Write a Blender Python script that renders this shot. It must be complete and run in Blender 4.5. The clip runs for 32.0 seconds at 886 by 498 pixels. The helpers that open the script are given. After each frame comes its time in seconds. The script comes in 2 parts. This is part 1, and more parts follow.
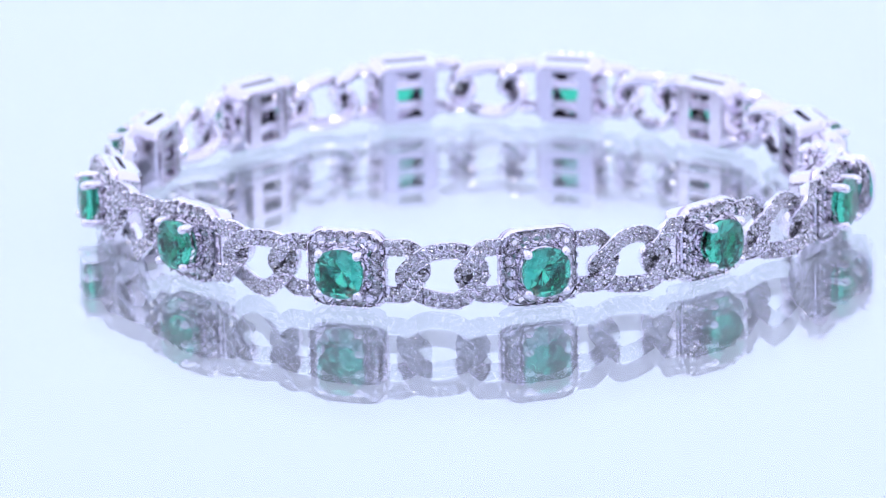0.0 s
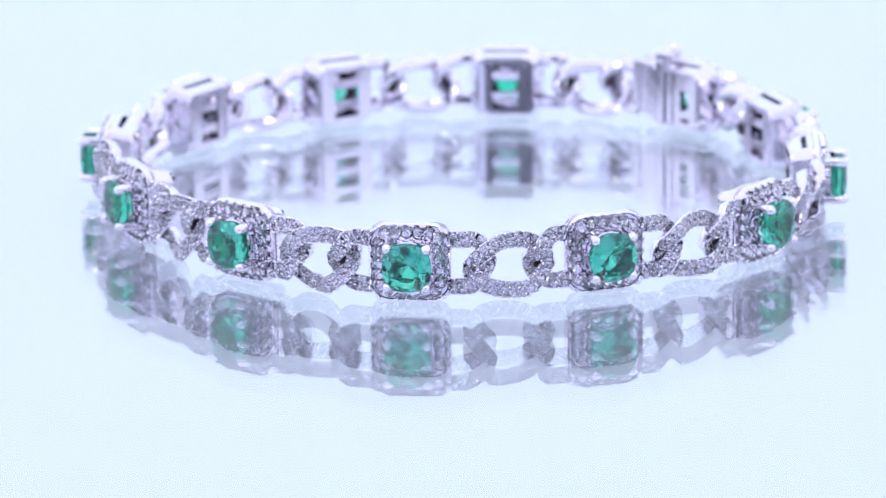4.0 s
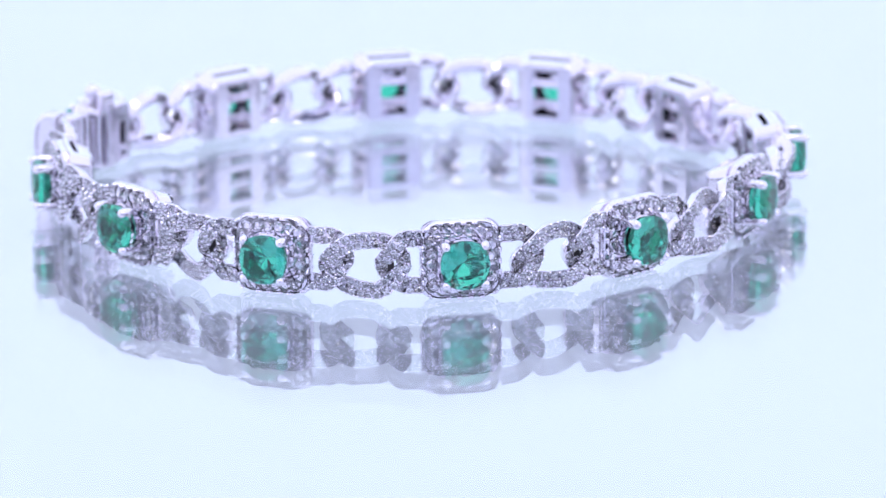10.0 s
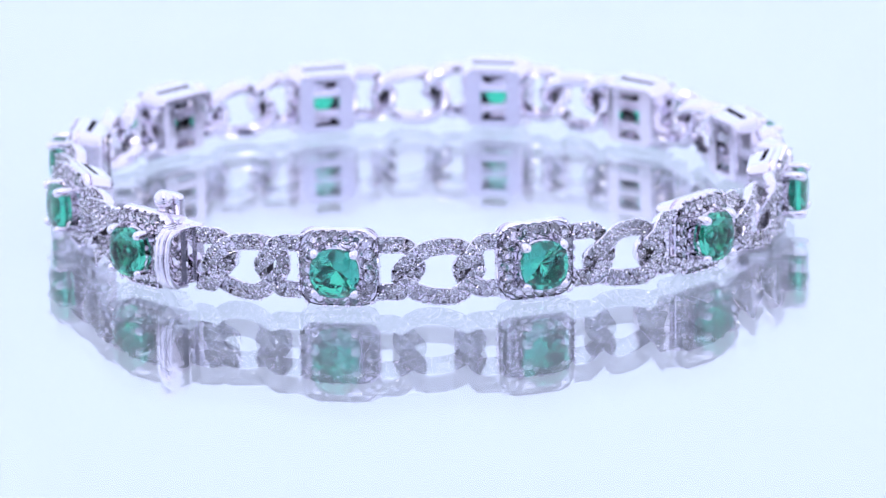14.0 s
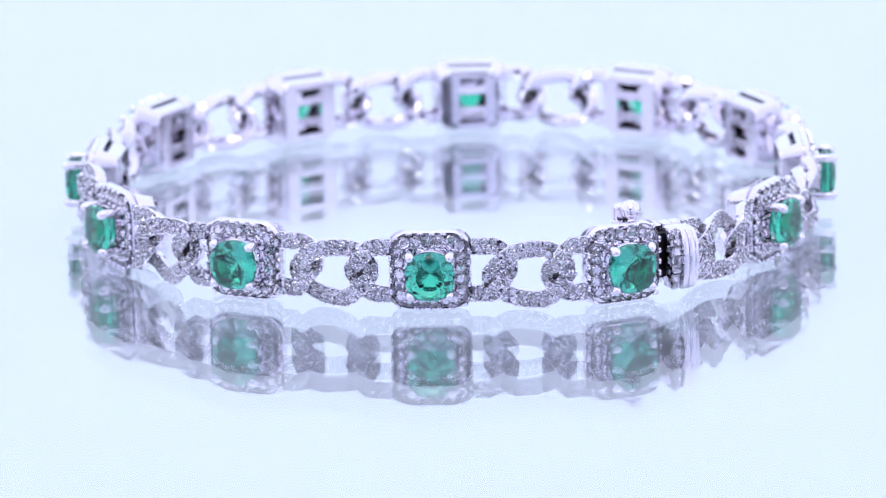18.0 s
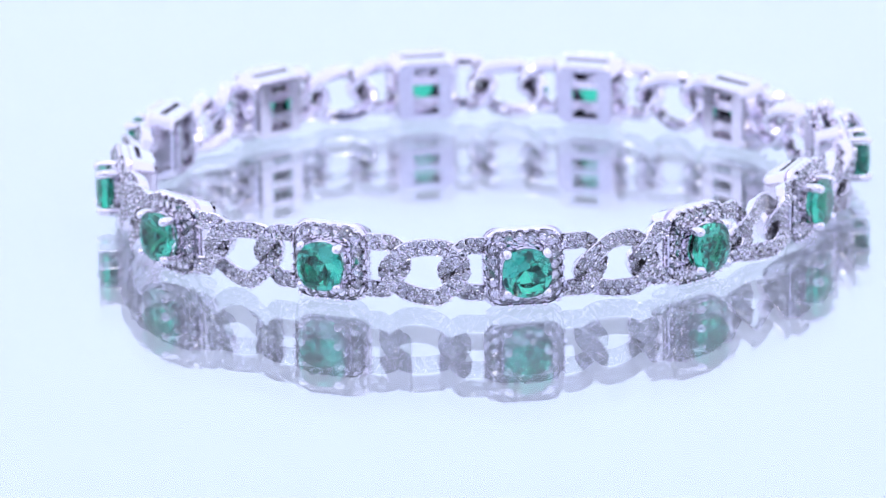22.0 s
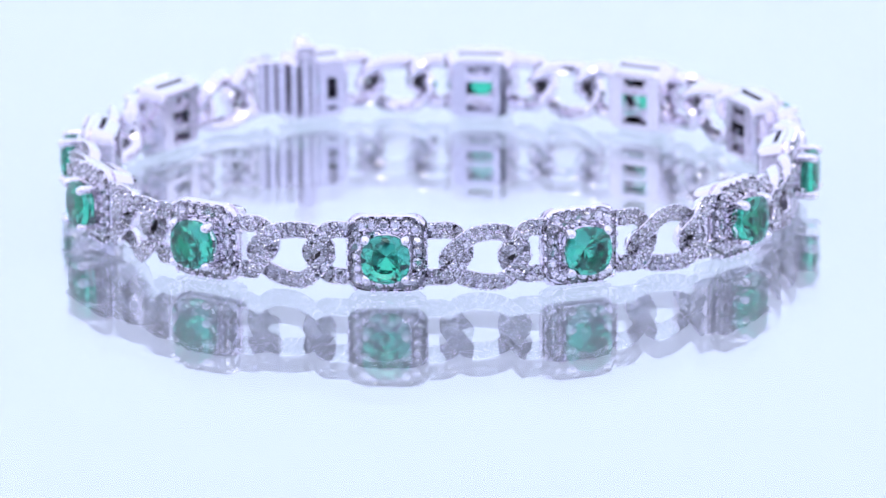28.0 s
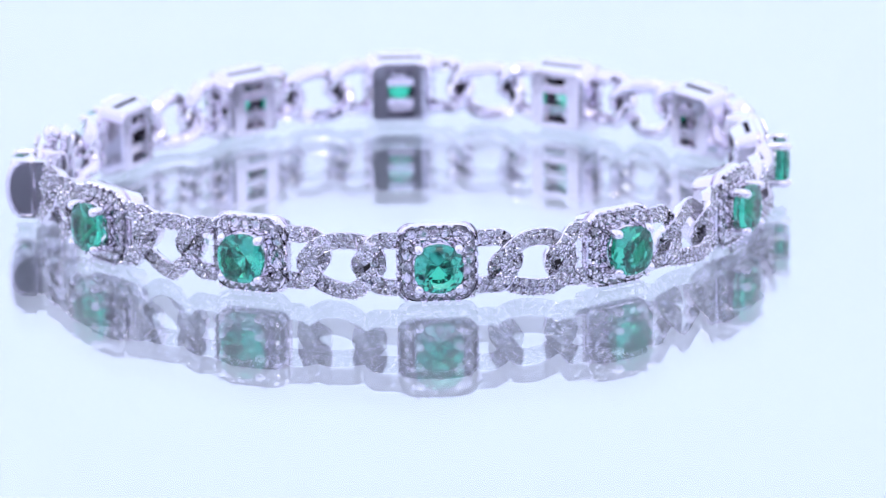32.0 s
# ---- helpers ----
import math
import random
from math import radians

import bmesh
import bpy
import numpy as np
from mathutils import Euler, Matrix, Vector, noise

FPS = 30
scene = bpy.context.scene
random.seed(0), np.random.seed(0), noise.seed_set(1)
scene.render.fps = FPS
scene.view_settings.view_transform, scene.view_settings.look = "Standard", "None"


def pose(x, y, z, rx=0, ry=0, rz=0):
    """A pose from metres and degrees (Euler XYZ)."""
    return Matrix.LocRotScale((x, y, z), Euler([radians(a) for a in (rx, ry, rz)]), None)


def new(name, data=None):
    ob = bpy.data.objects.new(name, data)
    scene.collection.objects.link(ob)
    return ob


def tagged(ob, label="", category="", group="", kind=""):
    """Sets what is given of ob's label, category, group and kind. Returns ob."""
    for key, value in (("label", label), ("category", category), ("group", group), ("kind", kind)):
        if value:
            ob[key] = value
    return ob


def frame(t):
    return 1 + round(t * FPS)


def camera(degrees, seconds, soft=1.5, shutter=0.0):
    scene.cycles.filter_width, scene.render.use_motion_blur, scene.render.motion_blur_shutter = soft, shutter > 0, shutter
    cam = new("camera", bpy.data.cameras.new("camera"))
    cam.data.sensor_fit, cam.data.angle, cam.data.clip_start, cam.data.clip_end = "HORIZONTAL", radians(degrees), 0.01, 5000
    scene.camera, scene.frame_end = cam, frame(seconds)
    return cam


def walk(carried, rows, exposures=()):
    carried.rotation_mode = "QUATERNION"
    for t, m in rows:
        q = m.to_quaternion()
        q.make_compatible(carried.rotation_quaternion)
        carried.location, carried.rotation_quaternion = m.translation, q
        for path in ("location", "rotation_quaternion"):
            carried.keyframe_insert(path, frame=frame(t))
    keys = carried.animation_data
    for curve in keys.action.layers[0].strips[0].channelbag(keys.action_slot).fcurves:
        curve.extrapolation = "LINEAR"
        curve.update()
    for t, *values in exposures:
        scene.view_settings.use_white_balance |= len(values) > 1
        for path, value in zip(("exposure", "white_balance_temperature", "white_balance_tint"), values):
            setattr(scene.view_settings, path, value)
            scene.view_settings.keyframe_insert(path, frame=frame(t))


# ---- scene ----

MM = 0.001
TURN = 17.546                      # degrees a second

# ---- camera ----
cam = camera(8.5, 32.0, soft=0.5, shutter=0.2)
EYE = (0.0, -0.50249, 0.13228)
STAND = pose(*EYE, 90 - 15.152, 0, 0.011) @ pose(0, 0, 0, 0, 0, -0.824)
walk(cam, [(0.0, STAND), (32.0, STAND)])
cam.data.dof.use_dof = True
cam.data.dof.focus_distance = 0.480
cam.data.dof.aperture_fstop = 56

# ---- light ----
world = bpy.data.worlds.new("dim_room")
world.use_nodes = True
world.node_tree.nodes["Background"].inputs[0].default_value = (0.20, 0.24, 0.60, 1)
world.node_tree.nodes["Background"].inputs[1].default_value = 0.12
scene.world = world


# ---- materials ----
def material(name, colour, rough=0.5, metal=0.0, **more):
    m = bpy.data.materials.new(name)
    m.use_nodes = True
    b = m.node_tree.nodes["Principled BSDF"]
    b.inputs["Base Color"].default_value = (*colour, 1)
    b.inputs["Roughness"].default_value = rough
    b.inputs["Metallic"].default_value = metal
    for key, value in more.items():
        b.inputs[key.replace("_", " ")].default_value = value
    return m


def wear(m, scale, low, high, bump=0.0, bump_scale=None):
    """Roughness that wanders between low and high, and a fine relief."""
    t = m.node_tree
    b = t.nodes["Principled BSDF"]
    co = t.nodes.new("ShaderNodeTexCoord")
    n = t.nodes.new("ShaderNodeTexNoise")
    n.inputs["Scale"].default_value, n.inputs["Detail"].default_value = scale, 4
    t.links.new(co.outputs["Object"], n.inputs["Vector"])
    r = t.nodes.new("ShaderNodeMapRange")
    r.inputs["To Min"].default_value, r.inputs["To Max"].default_value = low, high
    t.links.new(n.outputs["Fac"], r.inputs["Value"])
    t.links.new(r.outputs["Result"], b.inputs["Roughness"])
    if bump:
        n2 = t.nodes.new("ShaderNodeTexNoise")
        n2.inputs["Scale"].default_value = bump_scale or scale * 4
        t.links.new(co.outputs["Object"], n2.inputs["Vector"])
        p = t.nodes.new("ShaderNodeBump")
        p.inputs["Strength"].default_value, p.inputs["Distance"].default_value = bump, 0.0001
        t.links.new(n2.outputs["Fac"], p.inputs["Height"])
        t.links.new(p.outputs["Normal"], b.inputs["Normal"])
    return m


WHITE_GOLD = wear(material("white_gold", (0.86, 0.825, 0.88), 0.08, 1.0), 900, 0.03, 0.12, 0.05, 2500)
# Dull metal whose dark colour stands for shade in the bracelet's gaps.
SHADE_METAL = wear(material("shaded_gap_metal", (0.085, 0.08, 0.08), 0.5, 1.0), 900, 0.4, 0.65, 0.2, 3000)
DIAMOND = material("diamond", (1.0, 1.0, 1.0), 0.0, 0.0, Transmission_Weight=1.0, IOR=2.42)
EMERALD = material("emerald", (0.072, 0.60, 0.385), 0.0, 0.0, Transmission_Weight=1.0, IOR=1.58)
GLASS = material("plate_glass", (0.97, 1.0, 0.995), 0.0, 0.0, Transmission_Weight=1.0, IOR=1.40)
SILVER = material("silvering", (0.88, 0.90, 0.94), 0.0, 0.71)
FABRIC = wear(material("tent_fabric", (0.82, 0.825, 0.93), 0.9), 60, 0.8, 1.0, 0.3, 900)
PLASTIC = wear(material("white_plastic", (0.8, 0.8, 0.8), 0.35), 80, 0.3, 0.45)


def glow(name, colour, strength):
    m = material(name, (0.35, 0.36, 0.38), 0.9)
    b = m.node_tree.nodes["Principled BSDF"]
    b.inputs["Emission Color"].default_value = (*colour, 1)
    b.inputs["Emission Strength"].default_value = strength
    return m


# Tent fabric emits light itself, in place of unseen lamps outside.
BACK_GLOW = glow("glowing_back_fabric", (0.725, 0.845, 1.06), 0.92)
SIDE_GLOW = glow("glowing_side_fabric", (0.78, 0.80, 1.08), 0.90)
TOP_GLOW = glow("glowing_top_fabric", (0.78, 0.81, 1.08), 0.92)
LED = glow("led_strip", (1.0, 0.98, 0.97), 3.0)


# ---- building helpers ----
def mesh_of(name, bm, mat, smooth=None):
    """A mesh from a bmesh; smooth: the angle in degrees above which edges stay sharp."""
    bmesh.ops.recalc_face_normals(bm, faces=bm.faces[:])
    me = bpy.data.meshes.new(name)
    bm.to_mesh(me)
    bm.free()
    me.materials.append(mat)
    if smooth:
        for f in me.polygons:
            f.use_smooth = True
        me.set_sharp_from_angle(angle=radians(smooth))
        wide = 4 * float(np.median([f.area for f in me.polygons]))
        for f in me.polygons:
            f.use_smooth = f.area < wide
    return me


def piece(name, me, parent, m=None, label="", kind=""):
    ob = new(name, me)
    ob.parent = parent
    if m is not None:
        ob.matrix_basis = m
    return tagged(ob, label, kind=kind)


def box(bm, x0, x1, y0, y1, z0, z1, bevel=0.0, steps=2):
    made = bmesh.ops.create_cube(bm, size=1.0)["verts"]
    for v in made:
        v.co = ((x0 + x1) / 2 + v.co.x * (x1 - x0), (y0 + y1) / 2 + v.co.y * (y1 - y0), (z0 + z1) / 2 + v.co.z * (z1 - z0))
    if bevel:
        edges = list({e for v in made for e in v.link_edges})
        bmesh.ops.bevel(bm, geom=edges, offset=bevel, segments=steps, affect="EDGES", profile=0.6 if steps == 2 else 0.5)


def sweep(bm, path, front, profile, closed, swell=None):
    """Carry a profile of (side, forward) points along a path; front: the way that forward points (one way, or one for each point);
    swell: a factor on width and depth for each point."""
    n = len(path)
    rings = []
    for i, p in enumerate(path):
        a = path[i - 1] if closed or i else path[i]
        b = path[(i + 1) % n] if closed or i < n - 1 else path[i]
        way = (b - a).normalized()
        f = front[i] if isinstance(front, list) else front
        side = way.cross(f).normalized()
        f2 = side.cross(way).normalized()
        ks, kw = swell[i] if swell else (1.0, 1.0)
        rings.append([bm.verts.new(p + side * s * ks + f2 * w * kw) for s, w in profile])
    k = len(profile)
    for i in range(n if closed else n - 1):
        r0, r1 = rings[i], rings[(i + 1) % n]
        for j in range(k):
            bm.faces.new((r0[j], r0[(j + 1) % k], r1[(j + 1) % k], r1[j]))
    if not closed:
        bm.faces.new(rings[0])
        bm.faces.new(list(reversed(rings[-1])))


def rounded_square(half, radius, steps=6):
    pts = []
    for cx, cz, a0 in ((1, 1, 0), (-1, 1, 90), (-1, -1, 180), (1, -1, 270)):
        for i in range(steps + 1):
            a = radians(a0 + 90 * i / steps)
            pts.append(Vector((cx * (half - radius) + radius * math.cos(a), 0, cz * (half - radius) + radius * math.sin(a))))
    return pts


def evenly(path, closed, count):
    """count places along a path at even steps, each with the way that the path runs there."""
    pts = path + [path[0]] if closed else path
    lengths = [0.0]
    for a, b in zip(pts, pts[1:]):
        lengths.append(lengths[-1] + (b - a).length)
    out = []
    for i in range(count):
        want = lengths[-1] * ((i + 0.5) / count if closed else (i + 0.3) / (count - 0.4))
        j = max(k for k in range(len(pts) - 1) if lengths[k] <= want)
        a, b = pts[j], pts[j + 1]
        out.append((a.lerp(b, (want - lengths[j]) / max(1e-9, lengths[j + 1] - lengths[j])), (b - a).normalized()))
    return out


def brilliant(bm, radius, crown, pavilion, at=None, fold=8, fine=True, soft_square=2.0, girdle=0.08, steps=1):
    """A brilliant cut; its table looks along -y. soft_square: 2 for a round outline, more for a cushion; girdle: its thickness over the radius; steps: pairs of facet rows below it."""
    pts = []
    def ring(r, y, count, turn=0.0):
        for i in range(count):
            a = 2 * math.pi * (i + turn) / count
            k = r / (abs(math.cos(a)) ** soft_square + abs(math.sin(a)) ** soft_square) ** (1 / soft_square)
            pts.append((k * math.cos(a), y, k * math.sin(a)))
    ring(0.55 * radius, -crown, fold, 0.5)
    if fine:
        edge = girdle * radius / 2
        ring(0.77 * radius, -edge - (crown - edge) * 0.70, fold)
        ring(0.91 * radius, -edge - (crown - edge) * 0.34, fold, 0.5)
        ring(radius, -edge, fold * 2, 0.5)
        ring(0.985 * radius, edge, fold * 2, 0.5)
        for i in range(1, 2 * steps):
            way = i / (2 * steps)
            ring((1 - way ** 1.12) * radius, edge + (pavilion - edge) * way, fold, 0.5 * (i % 2))
    else:
        ring(0.80 * radius, -crown * 0.62, fold)
        ring(radius, 0.0, fold, 0.5)
        ring(0.5 * radius, pavilion * 0.57, fold)
    pts.append((0, pavilion, 0))
    vs = [bm.verts.new((at @ Vector(p)) if at is not None else p) for p in pts]
    bmesh.ops.convex_hull(bm, input=vs)
    bmesh.ops.dissolve_limit(bm, angle_limit=radians(1.5), verts=[v for v in vs if v.is_valid], edges=list({e for v in vs if v.is_valid for e in v.link_edges}))


def bead(bm, place, radius, sub=1):
    bmesh.ops.create_icosphere(bm, subdivisions=sub, radius=radius, matrix=Matrix.Translation(place))


def capsule(bm, path, radii, sides=10):
    """A round bar along a path with a radius for each point."""
    rings = []
    for i, p in enumerate(path):
        way = (path[min(i + 1, len(path) - 1)] - path[max(i - 1, 0)]).normalized()
        u = way.orthogonal().normalized()
        if abs(way.z) < 0.99:
            u = way.cross(Vector((0, 0, 1))).normalized()
        v = way.cross(u)
        rings.append([bm.verts.new(p + radii[i] * (math.cos(2 * math.pi * k / sides) * u + math.sin(2 * math.pi * k / sides) * v)) for k in range(sides)])
    for a, b in zip(rings, rings[1:]):
        for k in range(sides):
            bm.faces.new((a[k], a[(k + 1) % sides], b[(k + 1) % sides], b[k]))
    bm.faces.new(rings[0])
    bm.faces.new(list(reversed(rings[-1])))


# ---- the light tent round the turntable ----
def panel(name, mat, x0, x1, y0, y1, z0, z1, label):
    bm = bmesh.new()
    box(bm, x0, x1, y0, y1, z0, z1)
    return tagged(new(name, mesh_of(name, bm, mat)), label, "wall", kind="structure")


FRONT, BACK, SIDE, TOP, BASE = -0.488, 0.62, 0.50, 0.80, -0.045
panel("wall_back", BACK_GLOW, -SIDE, SIDE, BACK, BACK + 0.004, BASE, TOP, "pale blue-white self-glowing fabric wall of a light tent")
panel("wall_left", SIDE_GLOW, -SIDE - 0.004, -SIDE, FRONT, BACK, BASE, TOP, "white glowing fabric side wall of a light tent")
panel("wall_right", SIDE_GLOW, SIDE, SIDE + 0.004, FRONT, BACK, BASE, TOP, "white glowing fabric side wall of a light tent")
tagged(panel("ceiling", TOP_GLOW, -SIDE, SIDE, FRONT, BACK, TOP, TOP + 0.004, "white glowing fabric top of a light tent"), category="ceiling")
tagged(panel("floor", FABRIC, -SIDE, SIDE, FRONT, BACK, BASE - 0.004, BASE, "white fabric floor of a light tent"), category="floor")


def front_wall():
    """The tent's front, with a round opening for the lens."""
    bm = bmesh.new()
    cx, cz, r, n = 0.0, 0.135, 0.098, 48
    corners = []
    for i in range(n):
        a = 2 * math.pi * i / n
        c, s = math.cos(a), math.sin(a)
        k = min((SIDE / abs(c)) if abs(c) > 1e-6 else 9, ((TOP - cz) if s > 0 else (cz - BASE)) / abs(s) if abs(s) > 1e-6 else 9)
        corners.append((c * k + cx, s * k + cz))
    inner, outer = [], []
    for i in range(n):
        a = 2 * math.pi * i / n
        inner.append([bm.verts.new((cx + r * math.cos(a), y, cz + r * math.sin(a))) for y in (FRONT, FRONT - 0.002)])
        outer.append([bm.verts.new((corners[i][0], y, corners[i][1])) for y in (FRONT, FRONT - 0.002)])
    for i in range(n):
        j = (i + 1) % n
        bm.faces.new((inner[i][0], inner[j][0], outer[j][0], outer[i][0]))
        bm.faces.new((inner[i][1], outer[i][1], outer[j][1], inner[j][1]))
        bm.faces.new((inner[i][0], inner[i][1], inner[j][1], inner[j][0]))
        bm.faces.new((outer[i][0], outer[j][0], outer[j][1], outer[i][1]))
    tagged(new("wall_front", mesh_of("wall_front", bm, FABRIC)), "white fabric front of a light tent with a lens opening", "wall", kind="structure")


front_wall()
panel("table_top", PLASTIC, -0.9, 0.9, -1.1, 0.9, BASE - 0.034, BASE - 0.006, "plain white table under the light tent")


def added_led_bar(m):
    """An added, unseen bar of light that shines along its own -z."""
    bar = new("added_led_bar")
    bar.matrix_basis = m
    bm = bmesh.new()
    box(bm, -0.15, 0.15, -0.040, 0.040, 0.0, 0.011, 0.002)
    piece("housing", mesh_of("housing", bm, PLASTIC), bar)
    bm = bmesh.new()
    box(bm, -0.14, 0.14, -0.037, 0.037, -0.003, 0.0)
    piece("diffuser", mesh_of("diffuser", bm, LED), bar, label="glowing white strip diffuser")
    return tagged(bar, "added unseen white LED light bar fixed inside the tent", "lamp", "LED bars")


# Bars added out of view to put bright glints on metal and stones.
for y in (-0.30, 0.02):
    added_led_bar(pose(0, y, TOP - 0.012))
added_led_bar(pose(0, FRONT + 0.02, 0.46, 60))


def disc(bm, r, z0, z1, n=128, bevel=0.0):
    made = bmesh.ops.create_cone(bm, cap_ends=True, segments=n, radius1=r, radius2=r, depth=z1 - z0, matrix=Matrix.Translation((0, 0, (z0 + z1) / 2)))["verts"]
    if bevel:
        edges = [e for e in {e for v in made for e in v.link_edges} if len(e.link_faces) == 2 and e.calc_face_angle() > 0.8]
        bmesh.ops.bevel(bm, geom=edges, offset=bevel, segments=2, affect="EDGES")


GLASS_THICK = 2.9 * MM


def build_turntable():
    base = new("turntable")
    base.location = (0, 0, BASE)
    top = -GLASS_THICK - 0.0013 - BASE
    bm = bmesh.new()
    disc(bm, 0.12, 0.0, 0.028, bevel=0.003)
    piece("base", mesh_of("base", bm, PLASTIC, 40), base)
    bm = bmesh.new()
    disc(bm, 0.15, 0.029, top, bevel=0.001)
    piece("platter", mesh_of("platter", bm, PLASTIC, 40), base)
    return tagged(base, "white plastic turntable under a round glass mirror", "turntable")


def build_mirror():
    plate = new("round_mirror")
    bm = bmesh.new()
    disc(bm, 0.160, -GLASS_THICK - 0.0004, 0.0, bevel=0.0006)
    piece("glass", mesh_of("glass", bm, GLASS), plate, label="clear thick glass disc")
    bm = bmesh.new()
    disc(bm, 0.159, -GLASS_THICK - 0.0002, -GLASS_THICK)
    piece("silvering", mesh_of("silvering", bm, SILVER), plate, label="silvered back of the glass")
    return tagged(plate, "round back-silvered glass mirror carrying the bracelet", "mirror")


turntable = build_turntable()
mirror = build_mirror()

# ---- the bracelet ----
# Twelve jewelled stations: bearing (degrees), distance of the green stone's face from the axis (mm), yaw (degrees), further turn of its back plate (degrees).
STATIONS = ((-165.8, 31.52, 1.1, 2.8), (-134.5, 31.99, -1.9, -1.8), (-104.6, 33.99, 0.7, 0.5), (-76.05, 34.35, 5.7, 2.5), (-47.8, 34.58, 4.8, -0.7),
            (-21.1, 36.7, -2.0, 0.0), (9.58, 35.03, 1.2, 0.4), (38.49, 33.37, 3.4, 1.6), (67.72, 32.95, 2.2, 1.1),
            (97.55, 31.84, 1.2, 3.0), (129.31, 29.66, 1.6, 5.0), (162.36, 29.59, 1.7, 1.7))
MIDDLE = 3.31
LEAN = pose(0, 0, 0, 0.245, -0.219, 0)   # the mirror lies a little askew on the turntable
CLASP = 5
OUT = 1.5      # how far the green stone's face stands out from its halo
HALF = 3.39    # half the width of a station
TALL = 0.98   # height over width
DEEP = 2.9     # a station's depth

CHANNEL = [(-0.84, -0.22), (-0.84, -0.62), (-0.59, -0.86), (0.0, -0.95), (0.59, -0.86), (0.84, -0.62), (0.83, -0.46), (0.78, -0.28), (0.69, -0.14), (0.60, -0.24), (-0.62, -0.24), (-0.70, -0.12), (-0.77, -0.12)]
WIDE = [(-0.74, -0.10), (-0.70, -0.28), (-0.36, -0.82), (0.0, -0.93), (0.36, -0.82), (0.70, -0.28), (0.74, -0.10), (0.69, 0.0), (0.62, -0.03), (0.52, -0.28), (-0.52, -0.28), (-0.62, -0.03), (-0.69, 0.0)]
TOWARD = Vector((0, -1, 0))


def scaled(bm):
    bmesh.ops.scale(bm, vec=(MM, MM, MM), verts=bm.verts[:])
    return bm


def jitter(rng, most=9):
    """A small random tilt of a hand-set stone."""
    return pose(0, 0, 0, rng.uniform(-most, most), rng.uniform(0, 45), rng.uniform(-most, most))


def halo_meshes():
    path = [Vector((p.x, p.y, p.z * TALL)) for p in rounded_square(HALF - 0.84, 0.86)]
    bm = bmesh.new()
    sweep(bm, path, TOWARD, CHANNEL, True)
    stones = evenly(path, True, 20)
    for p, way in stones:
        side = way.cross(TOWARD)
        for s, along in ((-0.66, 0.40), (-0.66, 0.62), (0.66, 0.40), (0.66, 0.62)):
            bead(bm, p + way * along + side * s + TOWARD * 0.06, 0.19)
        bead(bm, p + way * 0.50 + TOWARD * 0.06, 0.15)
    return mesh_of("halo", scaled(bm), WHITE_GOLD, 18), [p for p, way in stones]


def grid_plate(bm, xs, zs, solid, y0, y1, bow=0.0, tilt=0.0):
    """A pierced plate: solid(i, j) tells which cells of the grid are filled."""
    cache = {}
    def vert(i, j, k):
        if (i, j, k) not in cache:
            cache[i, j, k] = bm.verts.new((xs[i], (y0, y1)[k] + (bow * xs[i] ** 2 if abs(xs[i]) > 2.2 else tilt * zs[j]), zs[j]))
        return cache[i, j, k]
    nx, nz = len(xs) - 1, len(zs) - 1
    full = lambda i, j: 0 <= i < nx and 0 <= j < nz and solid(i, j)
    for i in range(nx):
        for j in range(nz):
            if not full(i, j):
                continue
            for k in (0, 1):
                bm.faces.new((vert(i, j, k), vert(i + 1, j, k), vert(i + 1, j + 1, k), vert(i, j + 1, k)))
            for di, dj, a, b in ((-1, 0, (i, j), (i, j + 1)), (1, 0, (i + 1, j), (i + 1, j + 1)), (0, -1, (i, j), (i + 1, j)), (0, 1, (i, j + 1), (i + 1, j + 1))):
                if not full(i + di, j + dj):
                    bm.faces.new((vert(*a, 0), vert(*b, 0), vert(*b, 1), vert(*a, 1)))


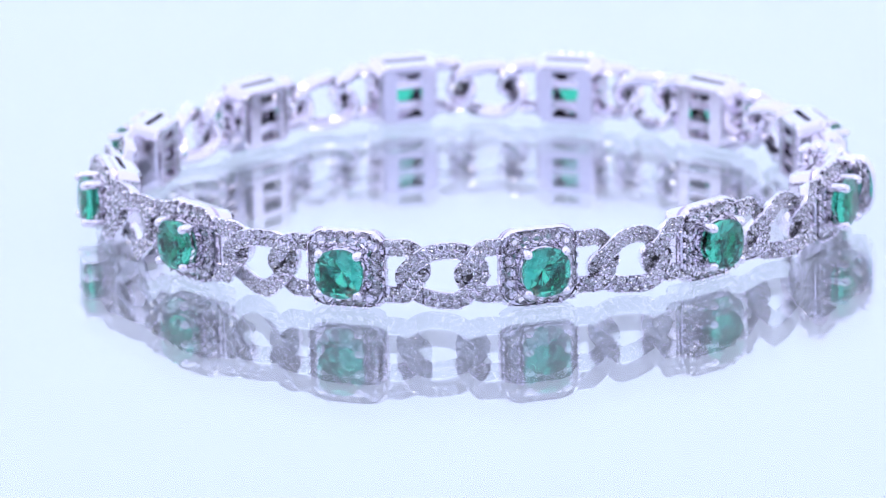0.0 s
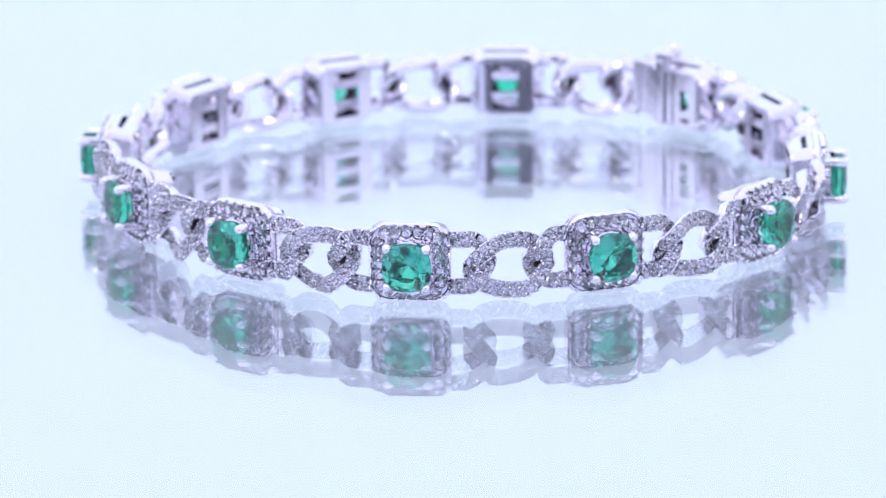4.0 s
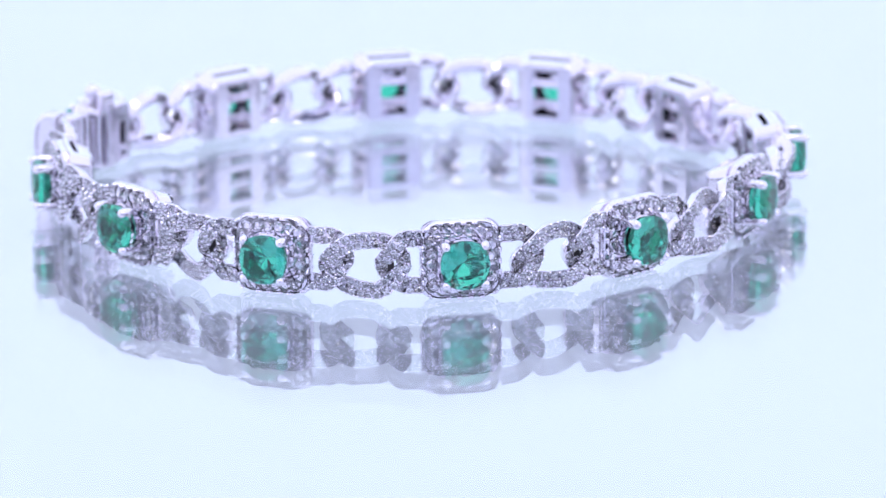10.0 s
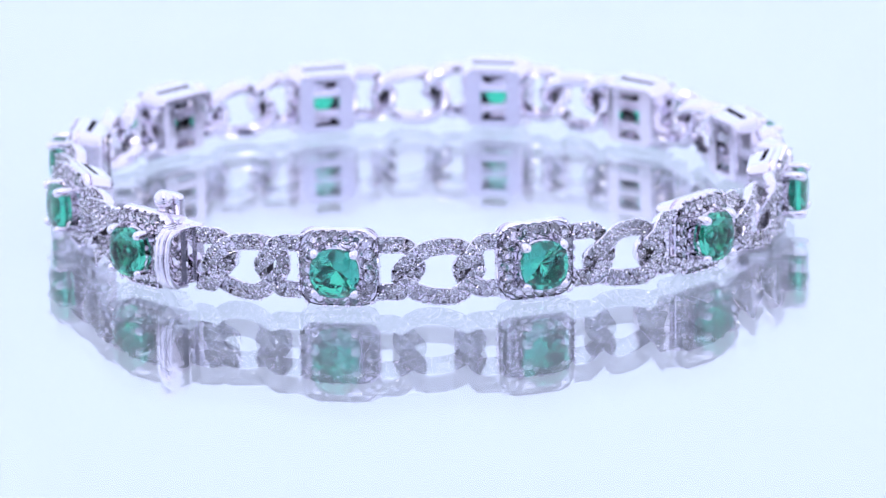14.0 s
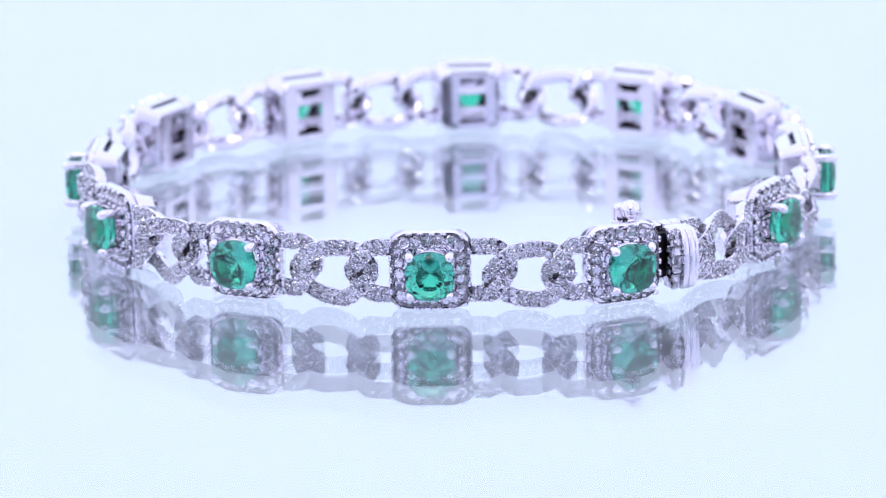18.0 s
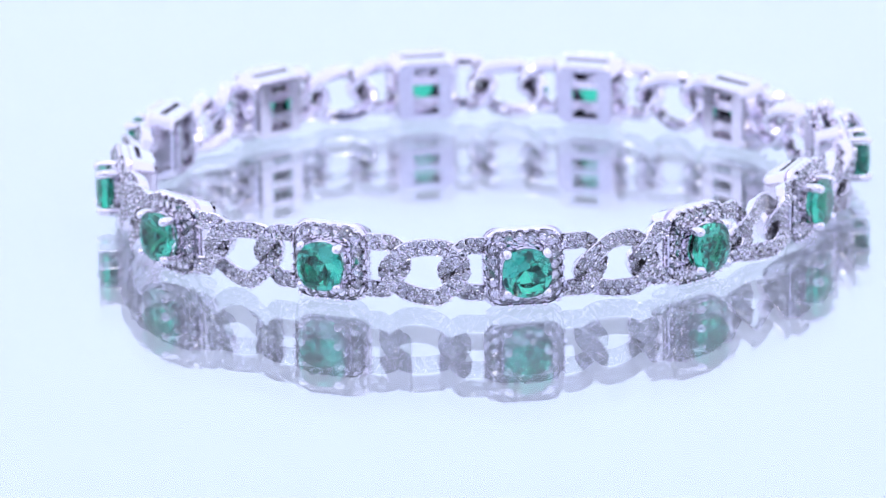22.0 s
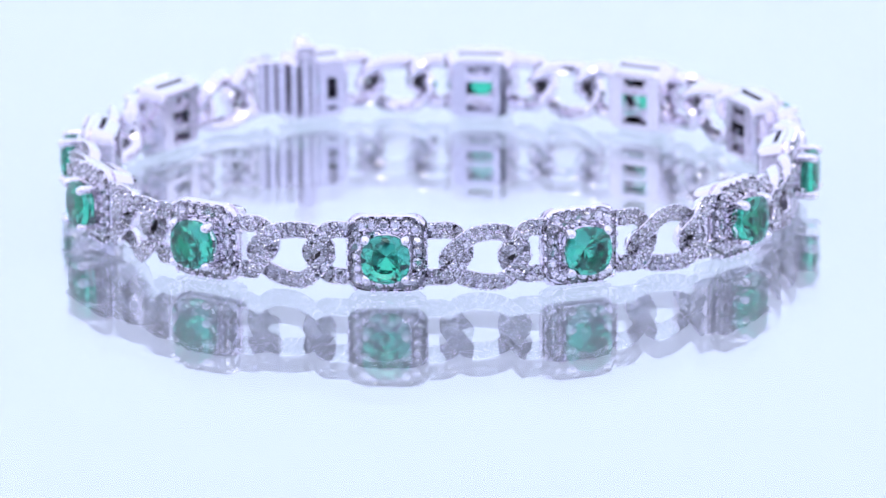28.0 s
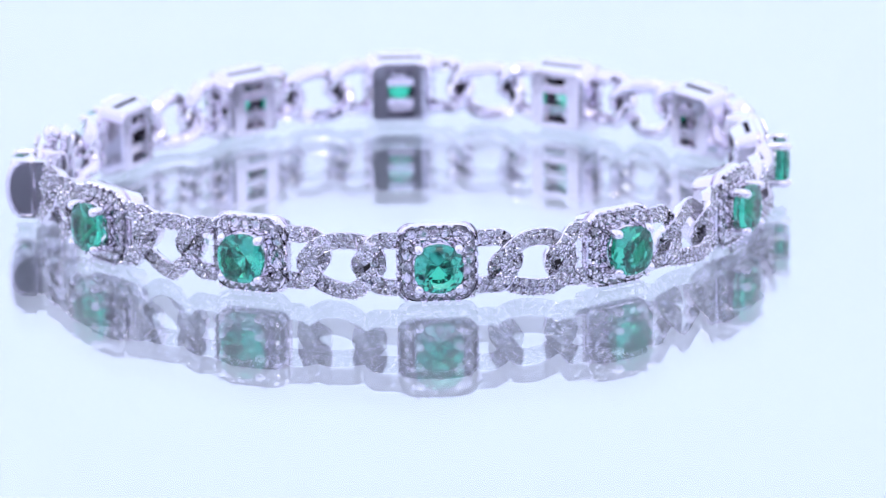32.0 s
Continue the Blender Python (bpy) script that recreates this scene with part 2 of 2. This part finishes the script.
def station_meshes():
    made = {}
    made["halo"], made["places"] = halo_meshes()
    # gallery: the walls behind the halo, with a long slot above and below
    bm = bmesh.new()
    wall = [(-0.17, -0.80), (0.17, -0.80), (0.17, -2.55), (0.02, -2.78), (-0.17, -2.78)]
    ring = [Vector((p.x, p.y, p.z * TALL)) for p in rounded_square(2.92, 0.9, 6)]
    right = [p for p in ring if p.x > 1.5]
    right = sorted(right, key=lambda p: math.atan2(p.z, p.x - 1.0))
    top = 2.92 * TALL
    half = [Vector((2.0, 0, -top))] + right + [Vector((2.0, 0, top))]
    sweep(bm, half, TOWARD, wall, False)
    sweep(bm, [Vector((-p.x, 0, p.z)) for p in reversed(half)], TOWARD, wall, False)
    for sz in (-1, 1):
        a, b = sorted((sz * (top - 0.17), sz * (top + 0.17)))
        box(bm, -2.0, 2.0, 0.80, 1.30, a, b, 0.06)
        box(bm, -2.0, 2.0, 1.72, 2.70, a, b, 0.10)
    for v in bm.verts:
        v.co.x, v.co.z = v.co.x * (1.09 - 0.115 * (v.co.y - 0.8)), v.co.z * (1.09 - 0.115 * (v.co.y - 0.8))
    made["gallery"] = mesh_of("gallery", scaled(bm), WHITE_GOLD, 35)
    # back plate with a window crossed by two bars
    def plate(name, xs, zs, holes, bars):
        bm = bmesh.new()
        grid_plate(bm, xs, zs, lambda i, j: (i, j) not in holes, DEEP - 0.45, DEEP, -0.003, -0.006)
        corners = [e for e in bm.edges if abs(e.verts[0].co.x) > 2.2 and abs(e.verts[0].co.z) > 2.2 and abs(e.verts[0].co.y - e.verts[1].co.y) > 0.2]
        bmesh.ops.bevel(bm, geom=corners, offset=0.6, segments=4, affect="EDGES", profile=0.5)
        for z in bars:
            old = set(bm.verts)
            box(bm, -1.26, 1.26, DEEP - 0.56, DEEP - 0.12, z - 0.38, z + 0.38, 0.07)
            for v in bm.verts:
                if v not in old:
                    v.co.y -= 0.14 * (v.co.z - z)
            # gussets that make the outer windows wider towards the rim
            out = math.copysign(1.0, z)
            for side in (-1, 1):
                tri = [(side * 1.30, z + 0.34 * out), (side * 1.30, z + 1.06 * out), (side * 0.72, z + 0.34 * out)]
                front = [bm.verts.new((x, DEEP - 0.14, h)) for x, h in tri]
                back = [bm.verts.new((x, DEEP - 0.5, h)) for x, h in tri]
                bm.faces.new(front)
                bm.faces.new(list(reversed(back)))
                for i in range(3):
                    bm.faces.new((front[i], back[i], back[(i + 1) % 3], front[(i + 1) % 3]))
        return mesh_of(name, scaled(bm), WHITE_GOLD, 35)
    made["back"] = plate("back_plate", [-2.50, -1.90, -1.20, 1.20, 1.90, 2.50], [-2.52, -2.08, 2.08, 2.52], {(2, 1)}, (0.97, -0.97))
    made["clasp_back"] = plate("back_plate", [-2.50, -2.05, -1.65, -0.70, -0.2, 0.15], [-2.52, -2.0, -1.68, -1.0, 1.0, 2.52], {(2, 1), (2, 3)}, ())
    # a short rung, three of which stand behind the halo at each side
    bm = bmesh.new()
    box(bm, -0.06, 0.06, 0.86, 1.18, -0.12, 0.12, 0.04)
    made["rung"] = mesh_of("rung", scaled(bm), WHITE_GOLD, 35)
    # the green stone
    bm = bmesh.new()
    brilliant(bm, 2.04, 0.62, 1.75, Matrix.Translation((0, -1.58, 0)), 12, soft_square=2.4, girdle=0.22, steps=2)
    made["emerald"] = mesh_of("emerald", scaled(bm), EMERALD)
    bm = bmesh.new()
    turns = [Vector((math.cos(2 * math.pi * i / 32), 0, math.sin(2 * math.pi * i / 32))) for i in range(32)]
    sweep(bm, [p * 1.75 for p in turns], TOWARD, [(0.12, 0.80), (0.24, 0.75), (0.08, 0.05), (-0.04, 0.05)], True)
    made["basket"] = mesh_of("basket", scaled(bm), WHITE_GOLD, 35)
    # seat: the floor of the halo round the stone
    bm = bmesh.new()
    rings = []
    for p in turns:
        q = p * (2.3 / max(abs(p.x), abs(p.z)))
        q.z *= TALL
        rings.append([bm.verts.new(c) for c in ((q.x, 0.50, q.z), (q.x, 0.16, q.z), (p.x * 1.84, 0.10, p.z * 1.84), (p.x * 1.74, 0.20, p.z * 1.74), (p.x, 0.74, p.z), (p.x, 0.94, p.z))])
    for i in range(32):
        j = (i + 1) % 32
        for k in range(6):
            m = (k + 1) % 6
            bm.faces.new((rings[i][k], rings[j][k], rings[j][m], rings[i][m]))
    made["seat"] = mesh_of("seat", scaled(bm), WHITE_GOLD)
    bm = bmesh.new()
    path = [Vector(p) for p in ((0.06, 1.0, 0.06), (0.10, 0.1, 0.10), (0.14, -1.2, 0.14), (0.12, -1.72, 0.12), (0.06, -1.92, 0.06), (0.0, -2.06, 0.0), (-0.06, -2.16, -0.06), (-0.10, -2.20, -0.10))]
    capsule(bm, path, [0.30, 0.32, 0.38, 0.42, 0.42, 0.36, 0.22, 0.06], 14)
    made["prong"] = mesh_of("prong", scaled(bm), WHITE_GOLD, 50)
    bm = bmesh.new()
    brilliant(bm, 0.55, 0.21, 0.36, None, 8, True)
    made["diamond"] = [mesh_of("diamond", scaled(bm), DIAMOND)]
    for fold in (7, 9):
        bm = bmesh.new()
        brilliant(bm, 0.55, 0.22, 0.38, None, fold, False)
        made["diamond"].append(mesh_of("diamond", scaled(bm), DIAMOND))
    return made


def link_path(kind):
    """A curb link's middle line in mm: 'full' is a whole oval, 'right' a loop that leaves a station to the right, 'left' its counterpart."""
    d, n, pts, shear = 0.75, 48, [], 0.50
    if kind == "full":
        for i in range(n):
            u = 2 * math.pi * i / n
            lean = -shear * math.cos(u) * abs(math.cos(u)) * 2.0 * abs(math.sin(u)) * (1.35 if math.sin(2 * u) < 0 else 0.0)
            c, z = math.cos(u), math.sin(u)
            c, z = math.copysign(abs(c) ** 0.94, c), math.copysign(abs(z) ** 0.86, z)
            pts.append(Vector((3.25 * c + lean, d * math.sin(2 * u), 2.09 * z)))
        return pts, True
    near = 0.02 if kind == "right" else -0.10
    for x in (near, 0.55, 0.82):
        pts.append(Vector((x, 0, 1.98)))
    for i in range(21):
        u = math.pi / 2 - math.pi * i / 20
        lean = -shear * math.cos(u) ** 2 * 2.0 * abs(math.sin(u)) * (1.35 if math.sin(2 * u) < 0 else 0.0)
        pts.append(Vector((1.1 + 2.10 * math.cos(u) + lean, d * math.sin(2 * u), 1.98 * math.sin(u))))
    for x in (0.82, 0.55, near):
        pts.append(Vector((x, 0, -1.98)))
    if kind == "left":
        pts = [Vector((-p.x, p.y, -p.z)) for p in pts]
    return pts, False


def bow_width(p, k):
    """Width of a link at its bow (k = 1): a little slimmer there, the more so where it dives behind its neighbour."""
    return 1.02 - k * (0.15 + 0.08 * max(-0.5, min(1.0, p.y / 0.6)))


def link_meshes(kind, count):
    """A link's body and the places of its stones, in two staggered rows."""
    path, closed = link_path(kind)
    bm = bmesh.new()
    far = max(abs(p.x) for p in path)
    swell = []
    for p in path:
        k = max(0.0, (p.x * (-1 if kind == "left" else 1) if not closed else abs(p.x)) / far - 0.55) / 0.45
        swell.append((bow_width(p, k), 1.0 + 0.2 * k))
    sweep(bm, path, TOWARD, WIDE, closed, swell)
    stones = []
    for row, half in ((-0.34, 0.0), (0.34, 0.5)):
        for i, (p, way) in enumerate(evenly(path, closed, count)):
            side = way.cross(TOWARD).normalized()
            k = bow_width(p, max(0.0, (abs(p.x) / far - 0.55) / 0.45))
            if k < 0.70 and half:
                continue
            if closed or i < count - 1 or not half:
                stones.append(p + way * half * 0.72 + side * (row * k if k >= 0.70 else 0.0))
            bead(bm, p + way * (half + 0.5) * 0.72 + side * row * 1.75 * k, 0.14)
            bead(bm, p + way * (half + 0.5) * 0.72 + side * row * 0.25, 0.12)
    if not closed:
        sign = 1 if kind == "right" else -1
        inner = []
        # Lugs get the dark colour for the shade between link and station.
        for z in (1.98, -1.98):
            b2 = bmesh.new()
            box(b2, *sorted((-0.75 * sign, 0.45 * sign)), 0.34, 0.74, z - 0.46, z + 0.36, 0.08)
            inner.append(("hinge_lug", mesh_of("hinge_lug", scaled(b2), SHADE_METAL, 35)))
        # Added block that closes the slit and carries its shade as colour.
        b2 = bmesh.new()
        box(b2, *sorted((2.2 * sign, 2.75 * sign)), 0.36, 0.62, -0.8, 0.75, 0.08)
        inner.append(("slit_filler", mesh_of("slit_filler", scaled(b2), SHADE_METAL, 35)))
        return mesh_of("link", scaled(bm), WHITE_GOLD, 35), stones, inner
    return mesh_of("link", scaled(bm), WHITE_GOLD, 35), stones, ()


def bowed_rib(x0, x1, front, rim=0.0):
    """A slice of the clasp with a bowed front; rim: the width of the raised edge round a sunken end."""
    low, high, back, n = -2.35, 2.75, 0.10, 14
    def outline(inset):
        pts = []
        for i in range(n + 1):
            u = 2 * i / n - 1
            pts.append((front + inset + 0.55 * u * u + 0.45 * u ** 6, (low + high) / 2 + u * ((high - low) / 2 - inset)))
        return pts + [(back - inset, high - inset), (back - inset, low + inset)]
    bm = bmesh.new()
    rounds = [(x0, 0.10), (x0 + 0.04, 0.03), (x0 + 0.10, 0.0), (x1 - 0.10, 0.0), (x1 - 0.04, 0.03), (x1, 0.10)]
    if rim:
        rounds += [(x1, rim - 0.05), (x1 - 0.05, rim), (x1 - 0.22, rim + 0.02)]
    rings = [[bm.verts.new((x - (0.09 * (y + 1.0) if inset > rim > 0 else 0.0), y, z)) for y, z in outline(inset)] for x, inset in rounds]
    k = len(rings[0])
    for r0, r1 in zip(rings, rings[1:]):
        for j in range(k):
            bm.faces.new((r0[j], r0[(j + 1) % k], r1[(j + 1) % k], r1[j]))
    bm.faces.new(rings[0])
    bm.faces.new(list(reversed(rings[-1])))
    return mesh_of("rib", scaled(bm), WHITE_GOLD, 35)


def build_bracelet():
    bracelet = new("bracelet")
    tagged(bracelet, "white gold curb-link bracelet with round emeralds and diamonds on a mirror", "bracelet")
    rng = random.Random(5)
    made = station_meshes()
    places = []
    for bearing, r, yaw, twist in STATIONS:
        a = radians(bearing)
        places.append(Vector((r * math.cos(a), r * math.sin(a), MIDDLE)))
    count = len(places)
    frames = []
    for k in range(count):
        chord = places[(k + 1) % count] - places[k - 1]
        chord.z = 0
        turn = math.atan2(chord.y, chord.x) + radians(STATIONS[k][2])
        out = Vector((math.sin(turn), -math.cos(turn), 0))
        face = places[k] - out * OUT
        frames.append((face, turn, out, Vector((math.cos(turn), math.sin(turn), 0))))
    for k, (face, turn, out, along) in enumerate(frames):
        m = Matrix.Translation(face * MM) @ Matrix.Rotation(turn, 4, "Z")
        halo = piece("halo_setting", made["halo"], bracelet, m, "square white gold halo with rounded corners")
        piece("gallery", made["gallery"], halo)
        piece("back_plate", made["clasp_back" if k == CLASP else "back"], halo, Matrix.Rotation(radians(STATIONS[k][3]), 4, "Z"), label="polished slotted back plate")
        piece("basket", made["basket"], halo)
        for side in (-1, 1):
            if side < 0 or k != CLASP:
                for z in (-1.0, -0.05, 0.9):
                    piece("rung", made["rung"], halo, Matrix.Translation((side * 3.31 * MM, 0, z * MM)))
        piece("seat", made["seat"], halo, label="metal seat under the stone")
        piece("emerald", made["emerald"], halo, label="round faceted green emerald")
        for n, (sx, sz) in enumerate(((1, 1), (-1, 1), (-1, -1), (1, -1))):
            piece("prong", made["prong"], halo, Matrix.Translation((sx * 1.53 * MM, 0, sz * 1.53 * MM)) @ Matrix.Rotation(-n * math.pi / 2, 4, "Y"))
        for i, p in enumerate(made["places"]):
            piece("diamond", made["diamond"][rng.randrange(3)], halo, Matrix.Translation((p + Vector((0, 0.03, 0))) * MM) @ jitter(rng, 12))
    small = []
    for fold, crown, fine in ((8, 0.17, False), (6, 0.15, False), (7, 0.16, False)):
        bm = bmesh.new()
        brilliant(bm, 0.345, crown, 0.28, None, fold, fine)
        small.append(mesh_of("small_diamond", scaled(bm), DIAMOND))
    full, right, left = link_meshes("full", 23), link_meshes("right", 12), link_meshes("left", 12)
    for k in range(count):
        f0, t0, _, a0 = frames[k]
        f1, t1, _, a1 = frames[(k + 1) % count]
        start = f0 + a0 * (HALF + (2.6 if k == CLASP else 0.0))
        end = f1 - a1 * HALF
        chord = end - start
        tc = math.atan2(chord.y, chord.x)
        while t1 < tc - math.pi: t1 += 2 * math.pi
        while t0 > tc + math.pi: t0 -= 2 * math.pi
        while t1 > tc + math.pi: t1 -= 2 * math.pi
        while t0 < tc - math.pi: t0 += 2 * math.pi
        for (body, stones, inner), p, t, back in ((right, start, (t0 + tc) / 2, 1.0 if k == CLASP else 0.15), (full, (start + end) / 2 - chord.normalized() * 0.04 - Vector((0, 0, 0.38)), tc, 0.5 if k == CLASP else -0.12), (left, end, (t1 + tc) / 2, 0.15)):
            inward = Vector((-math.sin(t), math.cos(t), 0)) * back
            m = Matrix.Translation((p + inward) * MM) @ Matrix.Rotation(t, 4, "Z")
            ob = piece("curb_link", body, bracelet, m)
            for name, me in inner:
                if k == CLASP and name == "hinge_lug" and body is right[0]:
                    continue
                piece(name, me, ob, label="dull metal inside the joint, coloured dark for its shade")
            for q in stones:
                piece("diamond", small[rng.randrange(3)], ob, Matrix.Translation(q * MM) @ jitter(rng, 15))
    # the box clasp beside one station
    face, turn, out, along = frames[CLASP]
    m = Matrix.Translation(face * MM) @ Matrix.Rotation(turn, 4, "Z")
    bm = bmesh.new()
    box(bm, HALF + 0.72, HALF + 2.06, -1.5, 1.7, -2.15, 2.6, 0.1)
    clasp = piece("clasp", mesh_of("clasp", scaled(bm), WHITE_GOLD, 35), bracelet, m, "polished ribbed box clasp")
    for x0, x1, y in ((0.95, 1.42, -2.50), (1.46, 1.93, -2.50)):
        piece("rib", bowed_rib(HALF + x0, HALF + x1, y), clasp)
    piece("rib", bowed_rib(HALF + 1.97, HALF + 2.34, -2.35, 0.32), clasp)
    piece("collar", bowed_rib(HALF + 0.24, HALF + 0.92, -1.75), clasp, label="collar set with small stones")
    for i in range(7):
        at = Vector((HALF + 0.57, -1.86 + 0.62 * abs(i - 3) ** 2 / 9, 0.2 + 0.68 * (i - 3)))
        piece("diamond", made["diamond"][i % 3], clasp, Matrix.Translation(at * MM) @ jitter(rng, 12))
    # the inside of the clasp: upright bars side by side, the tallest under the button
    for x0, x1, y1, z0, z1 in ((0.22, 0.98, 3.05, -2.5, 3.05), (1.04, 1.95, 3.25, -2.5, 3.5), (2.05, 2.85, 2.75, -2.45, 2.6),
                               (HALF - 0.40, HALF + 0.52, 2.2, -2.3, 2.7), (HALF + 0.60, HALF + 1.45, 2.0, -2.2, 2.75), (HALF + 1.53, HALF + 2.30, 1.95, -2.2, 2.75)):
        bm = bmesh.new()
        box(bm, x0, x1, 0.9 if x0 > 2 else 2.3, y1, z0, z1, 0.14, 3)
        piece("inner_bar", mesh_of("inner_bar", scaled(bm), WHITE_GOLD, 35), clasp)
    # The tongue's dark colour stands for the shade in the clasp slot.
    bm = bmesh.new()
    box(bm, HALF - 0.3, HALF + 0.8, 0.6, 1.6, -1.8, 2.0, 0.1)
    piece("tongue", mesh_of("tongue", scaled(bm), SHADE_METAL, 35), clasp, label="dull grey tongue, coloured dark for its slot's shade")
    bm = bmesh.new()
    box(bm, 0.35, 2.25, 2.1, 3.1, 2.2, 4.45, 0.42, 4)
    piece("button_guard", mesh_of("button_guard", scaled(bm), WHITE_GOLD, 35), clasp)
    bm = bmesh.new()
    capsule(bm, [Vector((1.3, 1.4, 2.6)), Vector((1.3, 1.4, 3.6))], [0.45, 0.45])
    bead(bm, (1.3, 1.4, 4.10), 0.82, 3)
    piece("push_button", mesh_of("push_button", scaled(bm), WHITE_GOLD, 35), clasp, label="round ball-shaped push button")
    return bracelet


bracelet = build_bracelet()


def motions():
    for thing in (bracelet, mirror):
        walk(thing, [(t / 2, pose(0, 0, 0, 0, 0, TURN * t / 2) @ LEAN) for t in range(65)])


motions()
